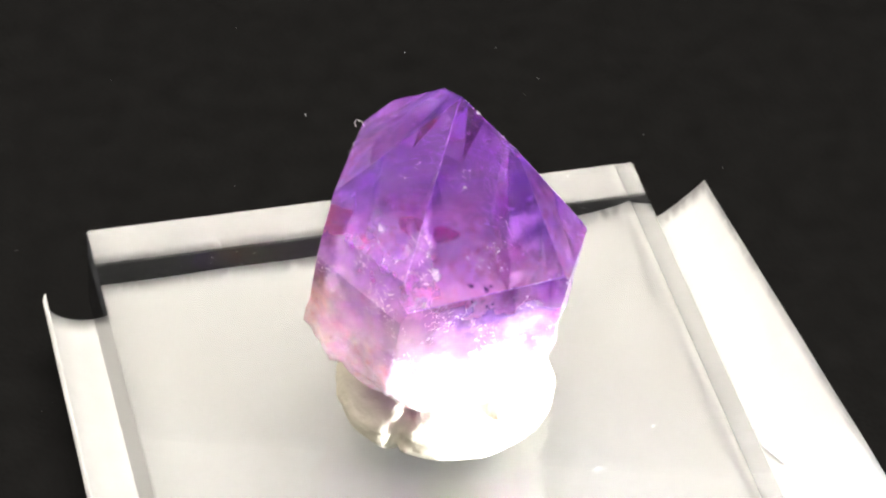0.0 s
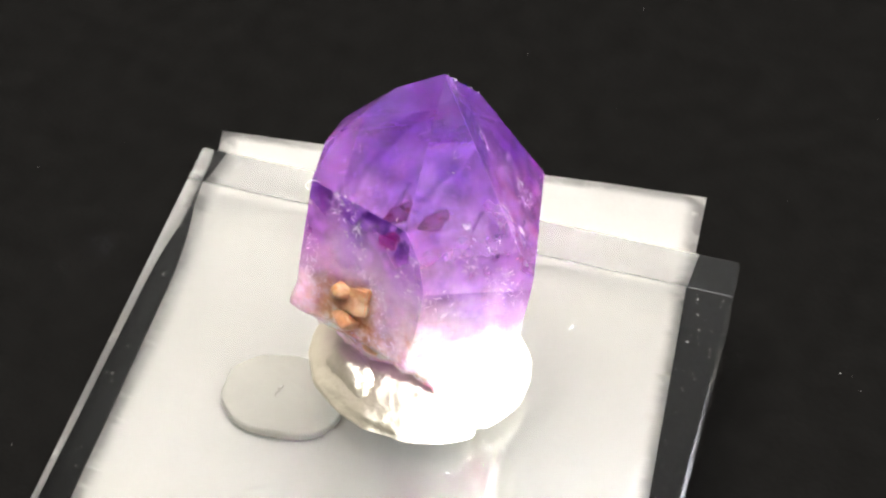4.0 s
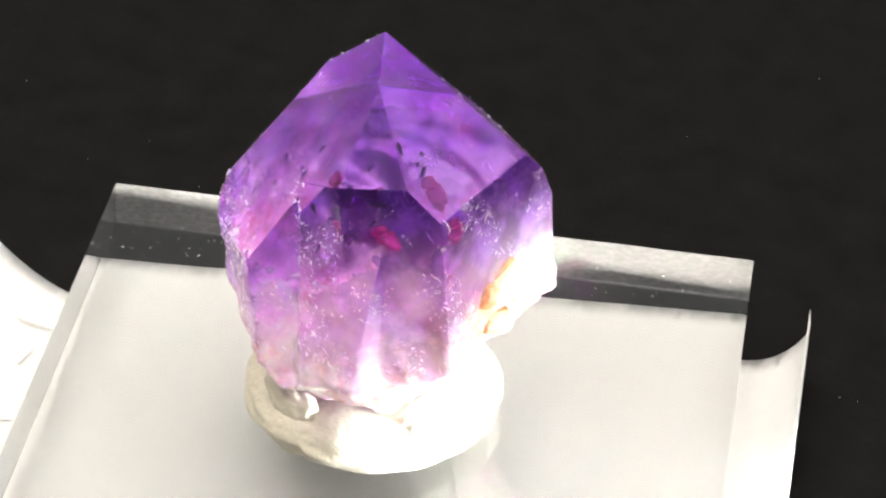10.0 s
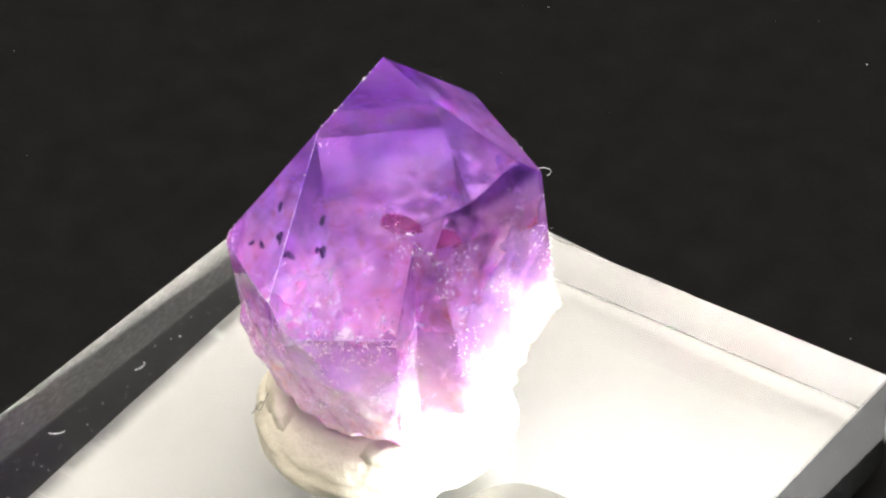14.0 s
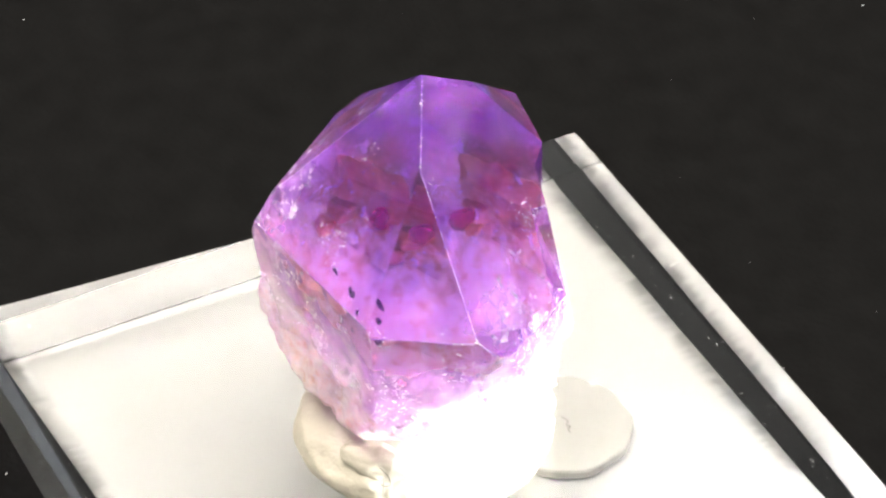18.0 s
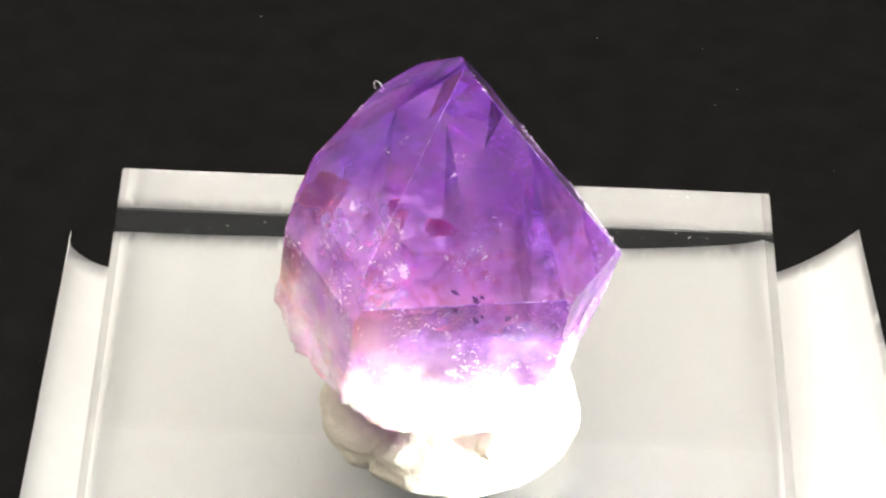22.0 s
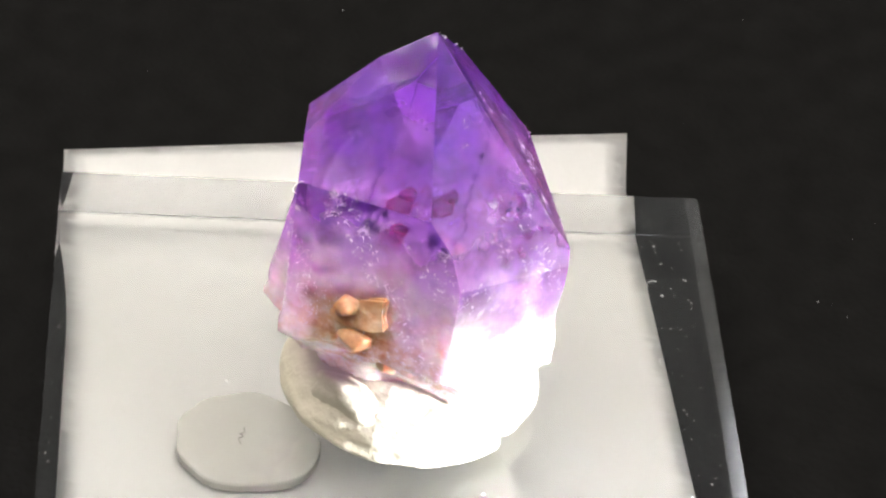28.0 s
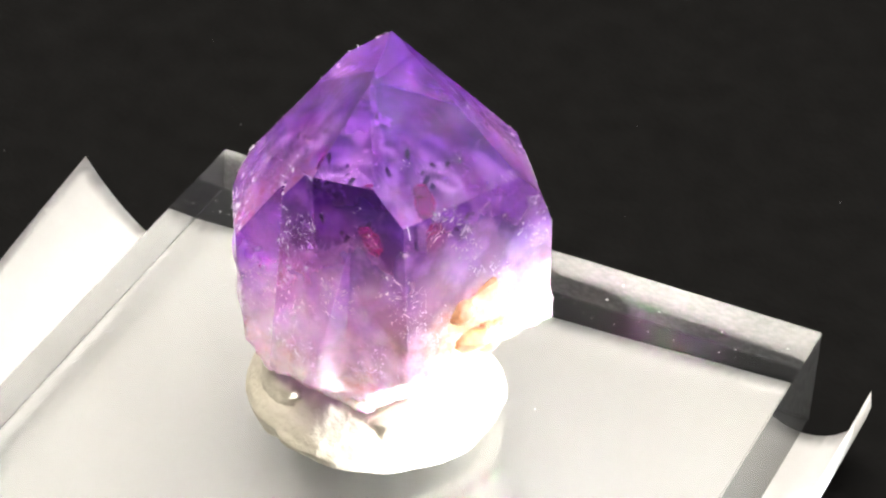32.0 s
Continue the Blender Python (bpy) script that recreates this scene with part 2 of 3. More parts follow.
def veil_material():
    """A healed fracture: flecks that catch the light, with clear gaps between them."""
    m, nodes, links, b = node_material("fracture_veil")
    tc = nodes.new("ShaderNodeTexCoord").outputs["Object"]
    n1, n2 = noise_node(nodes, links, 650, 9, tc, 0.75), noise_node(nodes, links, 2200, 4, tc)
    b.inputs["Base Color"].default_value = (0.86, 0.80, 0.92, 1)
    b.inputs["Roughness"].default_value = 0.25
    bn = nodes.new("ShaderNodeBump")
    bn.inputs["Strength"].default_value, bn.inputs["Distance"].default_value = 0.8, 0.0003
    links.new(n2.outputs["Fac"], bn.inputs["Height"])
    links.new(bn.outputs["Normal"], b.inputs["Normal"])
    mask = ramp(nodes, [(0.57, (0, 0, 0)), (0.62, (0.8, 0.8, 0.8))])
    links.new(n1.outputs["Fac"], mask.inputs["Fac"])
    clear, mix = nodes.new("ShaderNodeBsdfTransparent"), nodes.new("ShaderNodeMixShader")
    links.new(mask.outputs["Color"], mix.inputs["Fac"])
    links.new(clear.outputs[0], mix.inputs[1])
    links.new(b.outputs[0], mix.inputs[2])
    links.new(mix.outputs[0], nodes["Material Output"].inputs["Surface"])
    return m


def stained(name, stops):
    m = speckled(name, stops, 260, 0.35, 0.4, 900, 0.0003)
    b = m.node_tree.nodes["Principled BSDF"]
    b.inputs["Subsurface Weight"].default_value, b.inputs["Subsurface Scale"].default_value = 0.7, 0.001
    b.inputs["Subsurface Radius"].default_value = (1.0, 0.45, 0.2)
    return m


BLACK = cover_material()
FRAME = speckled("white_paint", [(0.3, (0.74, 0.74, 0.72)), (0.7, (0.80, 0.80, 0.78))], 30, 0.5, 0.2, 200)
TABLE = speckled("dark_table", [(0.3, (0.02, 0.019, 0.018)), (0.7, (0.03, 0.028, 0.027))], 20, 0.6, 0.2, 300)
WALL = speckled("grey_wall", [(0.3, (0.10, 0.105, 0.115)), (0.7, (0.13, 0.135, 0.145))], 3, 0.9, 0.2, 60, 0.001)
ACRYLIC = acrylic_material()
SCUFFED = scuffed_material("scuffed_acrylic", 0.09, 0.14)
POLISHED = scuffed_material("polished_edge", 0.0, 0.01)
PLATTER = speckled("dark_plastic", [(0.3, (0.012, 0.012, 0.012)), (0.7, (0.018, 0.018, 0.018))], 60, 0.4, 0.2, 700, 0.0001)
PAPER = paper_material()
VEIL = veil_material()
FLAKE = sheer(speckled("quartz_flake", [(0.3, (0.72, 0.64, 0.80)), (0.7, (0.86, 0.82, 0.88))], 300, 0.2), 0.32)
PUTTY = speckled("white_putty", [(0.3, (0.42, 0.385, 0.30)), (0.7, (0.50, 0.465, 0.37))], 150, 0.5, 0.7, 520, 0.0006)
AMETHYST = amethyst_material()
STAIN = stained("rust_stain", [(0.32, (0.32, 0.14, 0.07)), (0.5, (0.52, 0.28, 0.16)), (0.68, (0.66, 0.48, 0.37))])
RED = sheer(speckled("red_flake", [(0.3, (0.55, 0.02, 0.10)), (0.7, (0.70, 0.05, 0.16))], 500, 0.3), 0.52)
DARK = speckled("dark_needle", [(0.3, (0.02, 0.008, 0.03)), (0.7, (0.05, 0.02, 0.06))], 500, 0.3)
EDGE = speckled("worn_edge", [(0.46, (0.13, 0.03, 0.34)), (0.60, (0.50, 0.38, 0.66))], 420, 0.45, 0.5, 3000, 0.0001)
GREASE = speckled("grey_putty", [(0.3, (0.32, 0.315, 0.29)), (0.7, (0.38, 0.37, 0.35))], 150, 0.5, 0.3, 900, 0.0003)
LINT = speckled("grey_lint", [(0.3, (0.55, 0.55, 0.56)), (0.7, (0.75, 0.75, 0.76))], 500, 0.8)
FAINT = speckled("pencil_grey", [(0.3, (0.50, 0.50, 0.55)), (0.7, (0.58, 0.58, 0.62))], 900, 0.8)
INK = speckled("dark_fibre", [(0.3, (0.05, 0.045, 0.04)), (0.7, (0.08, 0.075, 0.07))], 500, 0.7)


# ---- helpers of this place ----
def part(name, bm, material, parent=None, label="", smooth=False):
    me = bpy.data.meshes.new(name)
    bm.to_mesh(me)
    bm.free()
    me.materials.append(material)
    if smooth:
        for f in me.polygons:
            f.use_smooth = True
    ob = new(name, me)
    if parent is not None:
        ob.parent = parent
    if label:
        tagged(ob, label)
    return ob


def empty(name):
    ob = new(name)
    ob.empty_display_size = 0.005
    return ob


def box_bm(x0, x1, y0, y1, z0, z1):
    bm = bmesh.new()
    bmesh.ops.create_cube(bm, size=1)
    for v in bm.verts:
        v.co = Vector(((x0 + x1) / 2 + v.co.x * (x1 - x0), (y0 + y1) / 2 + v.co.y * (y1 - y0), (z0 + z1) / 2 + v.co.z * (z1 - z0)))
    return bm


TURNING = []


def on_table(ob, m):
    """Puts a thing on the turntable, in the table's space, to turn with it."""
    ob.matrix_basis = m
    TURNING.append((ob, m))
    return ob


# ---- table, room ----
table = tagged(empty("table"), "dark matt table under the turntable", "table")
part("tabletop", box_bm(-0.7, 0.7, -0.5, 0.6, FLOOR - 0.05, FLOOR - 0.02), TABLE, table)
for x in (-0.65, 0.6):
    for y in (-0.45, 0.5):
        part("leg", box_bm(x, x + 0.05, y, y + 0.05, -0.78, FLOOR - 0.05), TABLE, table)
for name, b in (("wall_north", (-1.6, 1.6, 1.5, 1.6, -0.78, 1.7)), ("wall_south", (-1.6, 1.6, -1.6, -1.5, -0.78, 1.7)),
                ("wall_east", (1.5, 1.6, -1.5, 1.5, -0.78, 0.50)), ("wall_east_upper", (1.5, 1.6, -1.5, 1.5, 1.66, 1.7)),
                ("wall_east_side", (1.5, 1.6, -1.5, -1.45, 0.50, 1.66)), ("wall_east_end", (1.5, 1.6, 0.0, 1.5, 0.50, 1.66)), ("wall_west", (-1.6, -1.5, -1.5, 1.5, -0.78, 1.7)),
                ("ceiling", (-1.6, 1.6, -1.6, 1.6, 1.7, 1.8)), ("floor", (-1.6, 1.6, -1.6, 1.6, -0.88, -0.78))):
    tagged(part(name, box_bm(*b), FRAME if name == "ceiling" else WALL), ("plain white " if name == "ceiling" else "plain dark grey ") + ("painted wall" if "wall" in name else name) + " of the room", name.split("_")[0], kind="structure")


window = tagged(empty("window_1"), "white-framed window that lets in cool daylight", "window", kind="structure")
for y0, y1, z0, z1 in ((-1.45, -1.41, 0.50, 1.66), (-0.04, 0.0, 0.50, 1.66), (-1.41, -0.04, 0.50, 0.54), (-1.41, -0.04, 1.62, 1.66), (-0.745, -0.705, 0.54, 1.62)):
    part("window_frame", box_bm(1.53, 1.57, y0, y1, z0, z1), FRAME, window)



def slab(radius, z0, z1, round_by):
    bm = bmesh.new()
    bmesh.ops.create_cone(bm, cap_ends=True, segments=128, radius1=radius, radius2=radius, depth=z1 - z0)
    bmesh.ops.translate(bm, verts=bm.verts, vec=(0, 0, (z0 + z1) / 2))
    bmesh.ops.bevel(bm, geom=[e for e in bm.edges if abs(e.verts[0].co.z - e.verts[1].co.z) < 1e-6], offset=round_by, segments=2, affect="EDGES")
    return bm


def turntable():
    ob = tagged(empty("turntable"), "round turntable with a matt black cover, turning slowly", "turntable")
    part("cover", slab(0.15, -0.001, 0.0, 0.0003), BLACK, ob, "matt black leatherette cover")
    part("platter", slab(0.148, -0.014, -0.001, 0.001), PLATTER, ob)
    part("base", slab(0.12, -0.020, -0.014, 0.001), PLATTER, ob)
    return ob


on_table(turntable(), pose(0, 0, FLOOR))


# ---- acrylic block ----
TILT = Matrix.Rotation(radians(3.2874), 4, Vector((3.13475, 0.98966, 0)).normalized())
BLOCK = TILT @ pose(2.11 * MM, 2.64 * MM, 0, 0, 0, 15.765)
THICK = 8.33 * MM


def acrylic_block():
    bm = box_bm(-25.5 * MM, 25.5 * MM, -25.26 * MM, 25.26 * MM, -THICK, 0.1 * MM)
    bmesh.ops.bevel(bm, geom=bm.edges[:], offset=0.1 * MM, segments=2, affect="EDGES")
    ob = tagged(part("acrylic_block", bm, ACRYLIC), "square clear acrylic block with polished edges on white paper", "stand")
    ob.data.materials.append(POLISHED)
    ob.data.materials.append(SCUFFED)
    for f in ob.data.polygons:
        if abs(f.normal.z) < 0.9:
            f.material_index = 2 if f.normal.y < -0.9 else 1
    return ob


on_table(acrylic_block(), BLOCK)


# ---- crystal ----
CRYSTAL = Vector((3.0, 0.0, 14.0))   # mm, inside the crystal, in the table's space


def cut_solid(planes, size=60):
    """A convex solid in mm: a cube cut by planes, each by its normal's azimuth and elevation in degrees and its distance."""
    bm = bmesh.new()
    bmesh.ops.create_cube(bm, size=size)
    for az, el, d in planes:
        n = Vector((math.cos(radians(az)) * math.cos(radians(el)), math.sin(radians(az)) * math.cos(radians(el)), math.sin(radians(el))))
        bmesh.ops.bisect_plane(bm, geom=bm.verts[:] + bm.edges[:] + bm.faces[:], dist=1e-5, plane_co=n * d, plane_no=n, clear_outer=True)
        rim = [e for e in bm.edges if e.is_boundary]
        if rim:
            bmesh.ops.edgeloop_fill(bm, edges=rim)
    bmesh.ops.recalc_face_normals(bm, faces=bm.faces[:])
    return bm


def refine(bm, longest, rounds=7):
    bmesh.ops.triangulate(bm, faces=bm.faces[:])
    for _ in range(rounds):
        long = [e for e in bm.edges if e.calc_length() > longest]
        if not long:
            break
        bmesh.ops.subdivide_edges(bm, edges=long, cuts=1)
        bmesh.ops.triangulate(bm, faces=[f for f in bm.faces if len(f.verts) > 3])


# the six faces of the point, then the broken foot: azimuth, elevation, distance
TIP = [(-65.7, 31.1, 9.2), (-123.2, 40.5, 11.5), (168.6, 47.9, 13.4), (91.2, 43.9, 14.35), (39.7, 34.4, 10.8), (-12.7, 29.2, 11.05)]
FOOT = [(-66, -40, 9.7), (-131, -45, 10.3), (168, -40, 9.35), (100, -42, 11.2), (45, -45, 11.5), (-13, -40, 9.8), (0, -90, 11.4), (16, -22, 10.0)]


def solid_mesh(name, planes):
    bm = cut_solid(planes)
    me = bpy.data.meshes.new(name)
    bm.to_mesh(me)
    bm.free()
    return me


def joined(meshes):
    """The union of closed meshes, as one bmesh."""
    obs = [new("cutting", me) for me in meshes]
    for o in obs[1:]:
        mod = obs[0].modifiers.new("join", "BOOLEAN")
        mod.operation, mod.solver, mod.object = "UNION", "EXACT", o
    bm = bmesh.new()
    bm.from_object(obs[0], bpy.context.evaluated_depsgraph_get())
    for o in obs:
        me = o.data
        bpy.data.objects.remove(o)
        bpy.data.meshes.remove(me)
    return bm


def crystal_body():
    main = solid_mesh("main", TIP + [
        # prism faces
        (-66, -8, 7.2), (-131, 0, 10.1), (-127, 20, 10.95), (168.6, 8, 10.25), (100, 5, 9.95), (60, 0, 7.6), (45, -2, 10.8), (-13, -9, 9.6)] + FOOT)
    # a second individual, grown on behind a notch
    twin = solid_mesh("twin", [(az, el, d - 0.02) for az, el, d in TIP]
                      + [(60, -2, 11.3), (120, 3.5, 5.6), (45, -2, 11.05), (-13, -9, 9.5), (-66, 0, 5.0), (-131, 0, 3.0), (168, 20, 5.0)]
                      + [(az, el, d - 0.05) for az, el, d in FOOT])
    shoulder = solid_mesh("shoulder", [(az, el, d - 0.04) for az, el, d in TIP] + [(168.6, 8, 9.5), (92, 14, 10.5), (93, -4, 11.75), (30, 0, 6.5), (148, 4, 8.4), (-90, 0, 2.0), (60, -2, 11.2)] + [(az, el, d + 0.02) for az, el, d in FOOT])
    bm = joined([main, twin, shoulder])
    bmesh.ops.dissolve_limit(bm, angle_limit=0.01, verts=bm.verts[:], edges=bm.edges[:])
    sharp = [e for e in bm.edges if len(e.link_faces) == 2 and e.calc_face_angle(0) > 0.2]
    def heading(f):
        return math.degrees(math.atan2(f.normal.y, f.normal.x))

    worn = [e for e in sharp if sum(v.co.z for v in e.verts) > 2.6 and all(-80 < heading(f) < 50 and f.normal.z > -0.3 for f in e.link_faces)]
    def heads(e):
        return sorted(heading(f) for f in e.link_faces)

    worn = [e for e in worn if not (-75 < heads(e)[0] < -55 and -22 < heads(e)[1] < -5)]      # one ridge is still crisp
    fine = [e for e in sharp if all(-130 < heading(f) < -60 and f.normal.z > 0.45 for f in e.link_faces)]
    bmesh.ops.bevel(bm, geom=fine, offset=0.015, segments=1, affect="EDGES", material=1)
    worn = [e for e in worn if e.is_valid]
    WORN.extend((e.verts[0].co.copy(), e.verts[1].co.copy()) for e in worn)
    bmesh.ops.bevel(bm, geom=worn, offset=0.03, segments=1, affect="EDGES", material=1)
    refine(bm, 0.8)
    bm.normal_update()
    move = []
    for v in bm.verts:
        low = min(1, max(0, (2.0 - v.co.z) / 7.0))
        r = noise.noise(v.co * 0.35) * 1.1 + noise.noise(v.co * 1.1) * 0.5 + noise.noise(v.co * 2.6) * 0.25
        move.append(v.normal * (r * low * 0.8 + noise.noise(v.co * 0.8) * 0.006))
    for v, m in zip(bm.verts, move):
        v.co = (v.co + m) * MM
    return bm


WORN = []
crystal = tagged(empty("amethyst_crystal"), "purple amethyst point with a pale rust-stained broken foot, set in putty", "crystal")
body = part("crystal_body", crystal_body(), AMETHYST, crystal)
body.data.materials.append(EDGE)
for face in body.data.polygons:      # the worn foot is rounded, the faces of the point are flat
    face.use_smooth = face.center.z < 0.6 * MM


def at(ob, x, y, z, rx=0, ry=0, rz=0):
    ob.matrix_basis = pose(x * MM, y * MM, z * MM, rx, ry, rz)
    return ob


def chunk(size, seed, flat=1.0):
    """A small angular fragment."""
    rnd = random.Random(seed)
    bm = cut_solid([(rnd.uniform(0, 360), rnd.uniform(-80, 80), size * rnd.uniform(0.75, 1.0)) for _ in range(16)], size=size * 2.2)
    for v in bm.verts:
        v.co = Vector((v.co.x, v.co.y, v.co.z * flat)) * MM
    return bm


def veil(w, h, seed):
    """A wavy irregular sheet inside the stone."""
    bm = bmesh.new()
    n = 22
    grid = [[bm.verts.new(Vector(((i / n - 0.5) * w, (j / n - 0.5) * h, 1.1 * noise.noise(Vector((i * 0.13, j * 0.13, seed * 3.3))))) * MM) for j in range(n + 1)] for i in range(n + 1)]
    for i in range(n):
        for j in range(n):
            u, v = i / n - 0.5, j / n - 0.5
            if math.hypot(u, v) < 0.36 + 0.2 * noise.noise(Vector((u * 4, v * 4, seed))):
                bm.faces.new((grid[i][j], grid[i + 1][j], grid[i + 1][j + 1], grid[i][j + 1]))
    bmesh.ops.delete(bm, geom=[v for v in bm.verts if not v.link_faces], context="VERTS")
    return bm


# rust-stained fragments in the pocket and on the side
def nugget(size, seed):
    """A rounded lump with a few flattened sides."""
    rnd = random.Random(seed)
    sides = [(Vector((rnd.gauss(0, 1), rnd.gauss(0, 1), rnd.gauss(0, 1))).normalized(), rnd.uniform(0.66, 0.86)) for _ in range(7)]
    bm = bmesh.new()
    bmesh.ops.create_icosphere(bm, subdivisions=4, radius=1)
    for v in bm.verts:
        p = v.co * (1 + 0.14 * noise.noise(v.co * 1.3 + Vector((seed, 0, 0))) + 0.08 * noise.noise(v.co * 3.1) + 0.05 * noise.noise(v.co * 7.3))
        for n, d in sides:
            p -= n * max(0.0, p.dot(n) - d) * 0.85
        v.co = Vector((p.x, p.y, p.z * 0.8)) * size * MM
    return bm


for i, (x, y, z, r, turn) in enumerate([(-9.3, 3.8, 1.5, 1.15, 20), (-9.6, 3.2, -1.0, 1.4, 75), (-7.9, 5.6, -1.6, 1.4, 140), (-9.3, 1.0, -2.9, 1.0, 10)] ):
    at(part("rust_fragment", nugget(r, 20 + i), STAIN, crystal, "orange rust-stained fragment", smooth=True), x, y, z, 15 * i, 30 - 20 * i, turn)
for x, y, z, a, b, c, rx, ry, rz in ((-8.4, 3.9, 0.8, 3.5, 1.2, 1.2, 8, 13, 72), (-8.1, 4.6, -1.2, 1.6, 0.9, 0.8, -12, 24, 66), (-8.5, 1.9, -0.8, 1.1, 0.8, 0.9, 15, -20, 95)):
    bm = cut_solid([(0, 5, a), (183, -8, a * 0.95), (90, 6, b), (-92, -5, b), (20, 85, c), (200, -82, c), (40, 35, a * 0.8), (-140, 40, a * 0.85), (60, -40, b * 1.2)], size=9)
    bmesh.ops.bevel(bm, geom=bm.edges[:], offset=0.12, segments=2, affect="EDGES")
    refine(bm, 0.5)
    for v in bm.verts:
        v.co = (v.co + v.co.normalized() * (0.28 * noise.noise(v.co * 0.7) + 0.14 * noise.noise(v.co * 1.9))) * MM
    at(part("rust_shard", bm, STAIN, crystal, "blocky brown-orange shard in the pocket"), x, y, z, rx, ry, rz)
for i, (x, y, z, r) in enumerate([(-1.8, 1.3, 4.1, 0.8), (-1.0, 0.8, 4.5, 0.6), (-2.3, 1.9, 3.7, 0.4)]):
    at(part("red_inclusion", chunk(r, 40 + i, 0.7), RED, crystal, "deep red flake inside the stone"), x, y, z)
rnd = random.Random(5)
for i in range(7):
    x, y, z = rnd.uniform(1, 7), rnd.uniform(-5.0, -2.0), rnd.uniform(-2.5, 3.0)
    at(part("dark_inclusion", chunk(rnd.uniform(0.09, 0.19), 60 + i, 2.4), DARK, crystal, "dark sliver inside the stone"), x, y, z, rnd.uniform(-40, 40), rnd.uniform(-40, 40), 0)
for i, (x, y, z, w, h, rx, ry, rz) in enumerate([(-4.5, -3.5, 2.5, 12, 11, 60, 0, -35), (-6.0, 2.0, 2.0, 10, 12, 70, 10, 80), 
                                                (-2.0, 5.8, 0.0, 12, 9, 75, 0, 170), (6.0, 3.5, -1.0, 11, 10, 65, 0, 120)]):
    at(part("fracture_veil", veil(w, h, i + 1), VEIL, crystal, "pale fracture veil inside the stone"), x, y, z, rx, ry, rz)
on_table(crystal, pose(*(CRYSTAL * MM)))


# ---- putty ----
def lump(rx, ry, rz, rough, seed, cut=None, sub=5, crease=0.0, splits=()):
    bm = bmesh.new()
    bmesh.ops.create_icosphere(bm, subdivisions=sub, radius=1)
    shift = Vector((seed * 7.3, seed * 3.1, seed * 5.7))
    for v in bm.verts:
        p = v.co.copy()
        r = 1 + noise.noise(p * 1.3 + shift) * rough + noise.noise(p * 3.7 + shift) * rough * 0.45 + noise.noise(p * 9 + shift) * rough * 0.08
        for k in (0, 1):
            fold = noise.noise(Vector((p.x * 1.6, p.y * 1.6, p.z * 0.5)) + shift * (1.7 + k)) + 0.2 * noise.noise(p * 6 + shift)
            r -= crease * math.exp(-(fold / 0.06) ** 2)
        turn = math.degrees(math.atan2(p.y, p.x)) + 5 * noise.noise(p * 3)
        for az, wide, deep in splits:
            r -= deep * math.exp(-(((turn - az + 180) % 360 - 180) / wide) ** 2) * min(1, math.hypot(p.x, p.y) * 1.6)
        v.co = Vector((p.x * rx * r, p.y * ry * r, p.z * rz * r)) * MM
        if cut is not None and v.co.z < cut * MM:
            v.co.z = cut * MM + (v.co.z - cut * MM) * 0.02
    return bm


putty = tagged(empty("mounting_putty"), "flattened lump of white mounting putty under the crystal", "putty")
part("putty_pad", lump(9.4, 9.4, 3.3, 0.065, 2, -1.9, 6, 0.004, ((-117, 4, 0.085), (82, 4, 0.04))), PUTTY, putty, smooth=True)
for az, w in ((-35, 3.6), (60, 3.0), (150, 3.2)):
    fold = part("putty_fold", lump(1.5, w, 1.5, 0.22, az + 3, None, 4, 0.06), PUTTY, putty, "raised fold pressed against the stone", smooth=True)
    fold.matrix_basis = pose(6.9 * MM * math.cos(radians(az)), 6.9 * MM * math.sin(radians(az)), 1.5 * MM, 0, 0, az)
on_table(putty, TILT @ pose(3.15 * MM, 1.7 * MM, 2.05 * MM))


def smear():
    bm = bmesh.new()
    ring = bmesh.ops.create_cone(bm, cap_ends=True, segments=72, radius1=5.4, radius2=5.4, depth=0.8)["verts"]
    for v in ring:
        a = math.atan2(v.co.y, v.co.x)
        k = 1 + 0.10 * noise.noise(Vector((math.cos(a), math.sin(a), 3.0)) * 1.9)
        v.co = Vector((v.co.x * k * 0.95, v.co.y * k, v.co.z)) * MM
    bmesh.ops.bevel(bm, geom=[e for e in bm.edges if abs(e.verts[0].co.z - e.verts[1].co.z) < 1e-7], offset=0.09 * MM, segments=2, affect="EDGES")
    return bm


disc = tagged(part("putty_disc", smear(), GREASE), "thin grey-white putty disc pressed under the acrylic block", "putty")
on_table(disc, TILT @ pose(-0.9 * MM, 12.6 * MM, -THICK - 0.42 * MM))


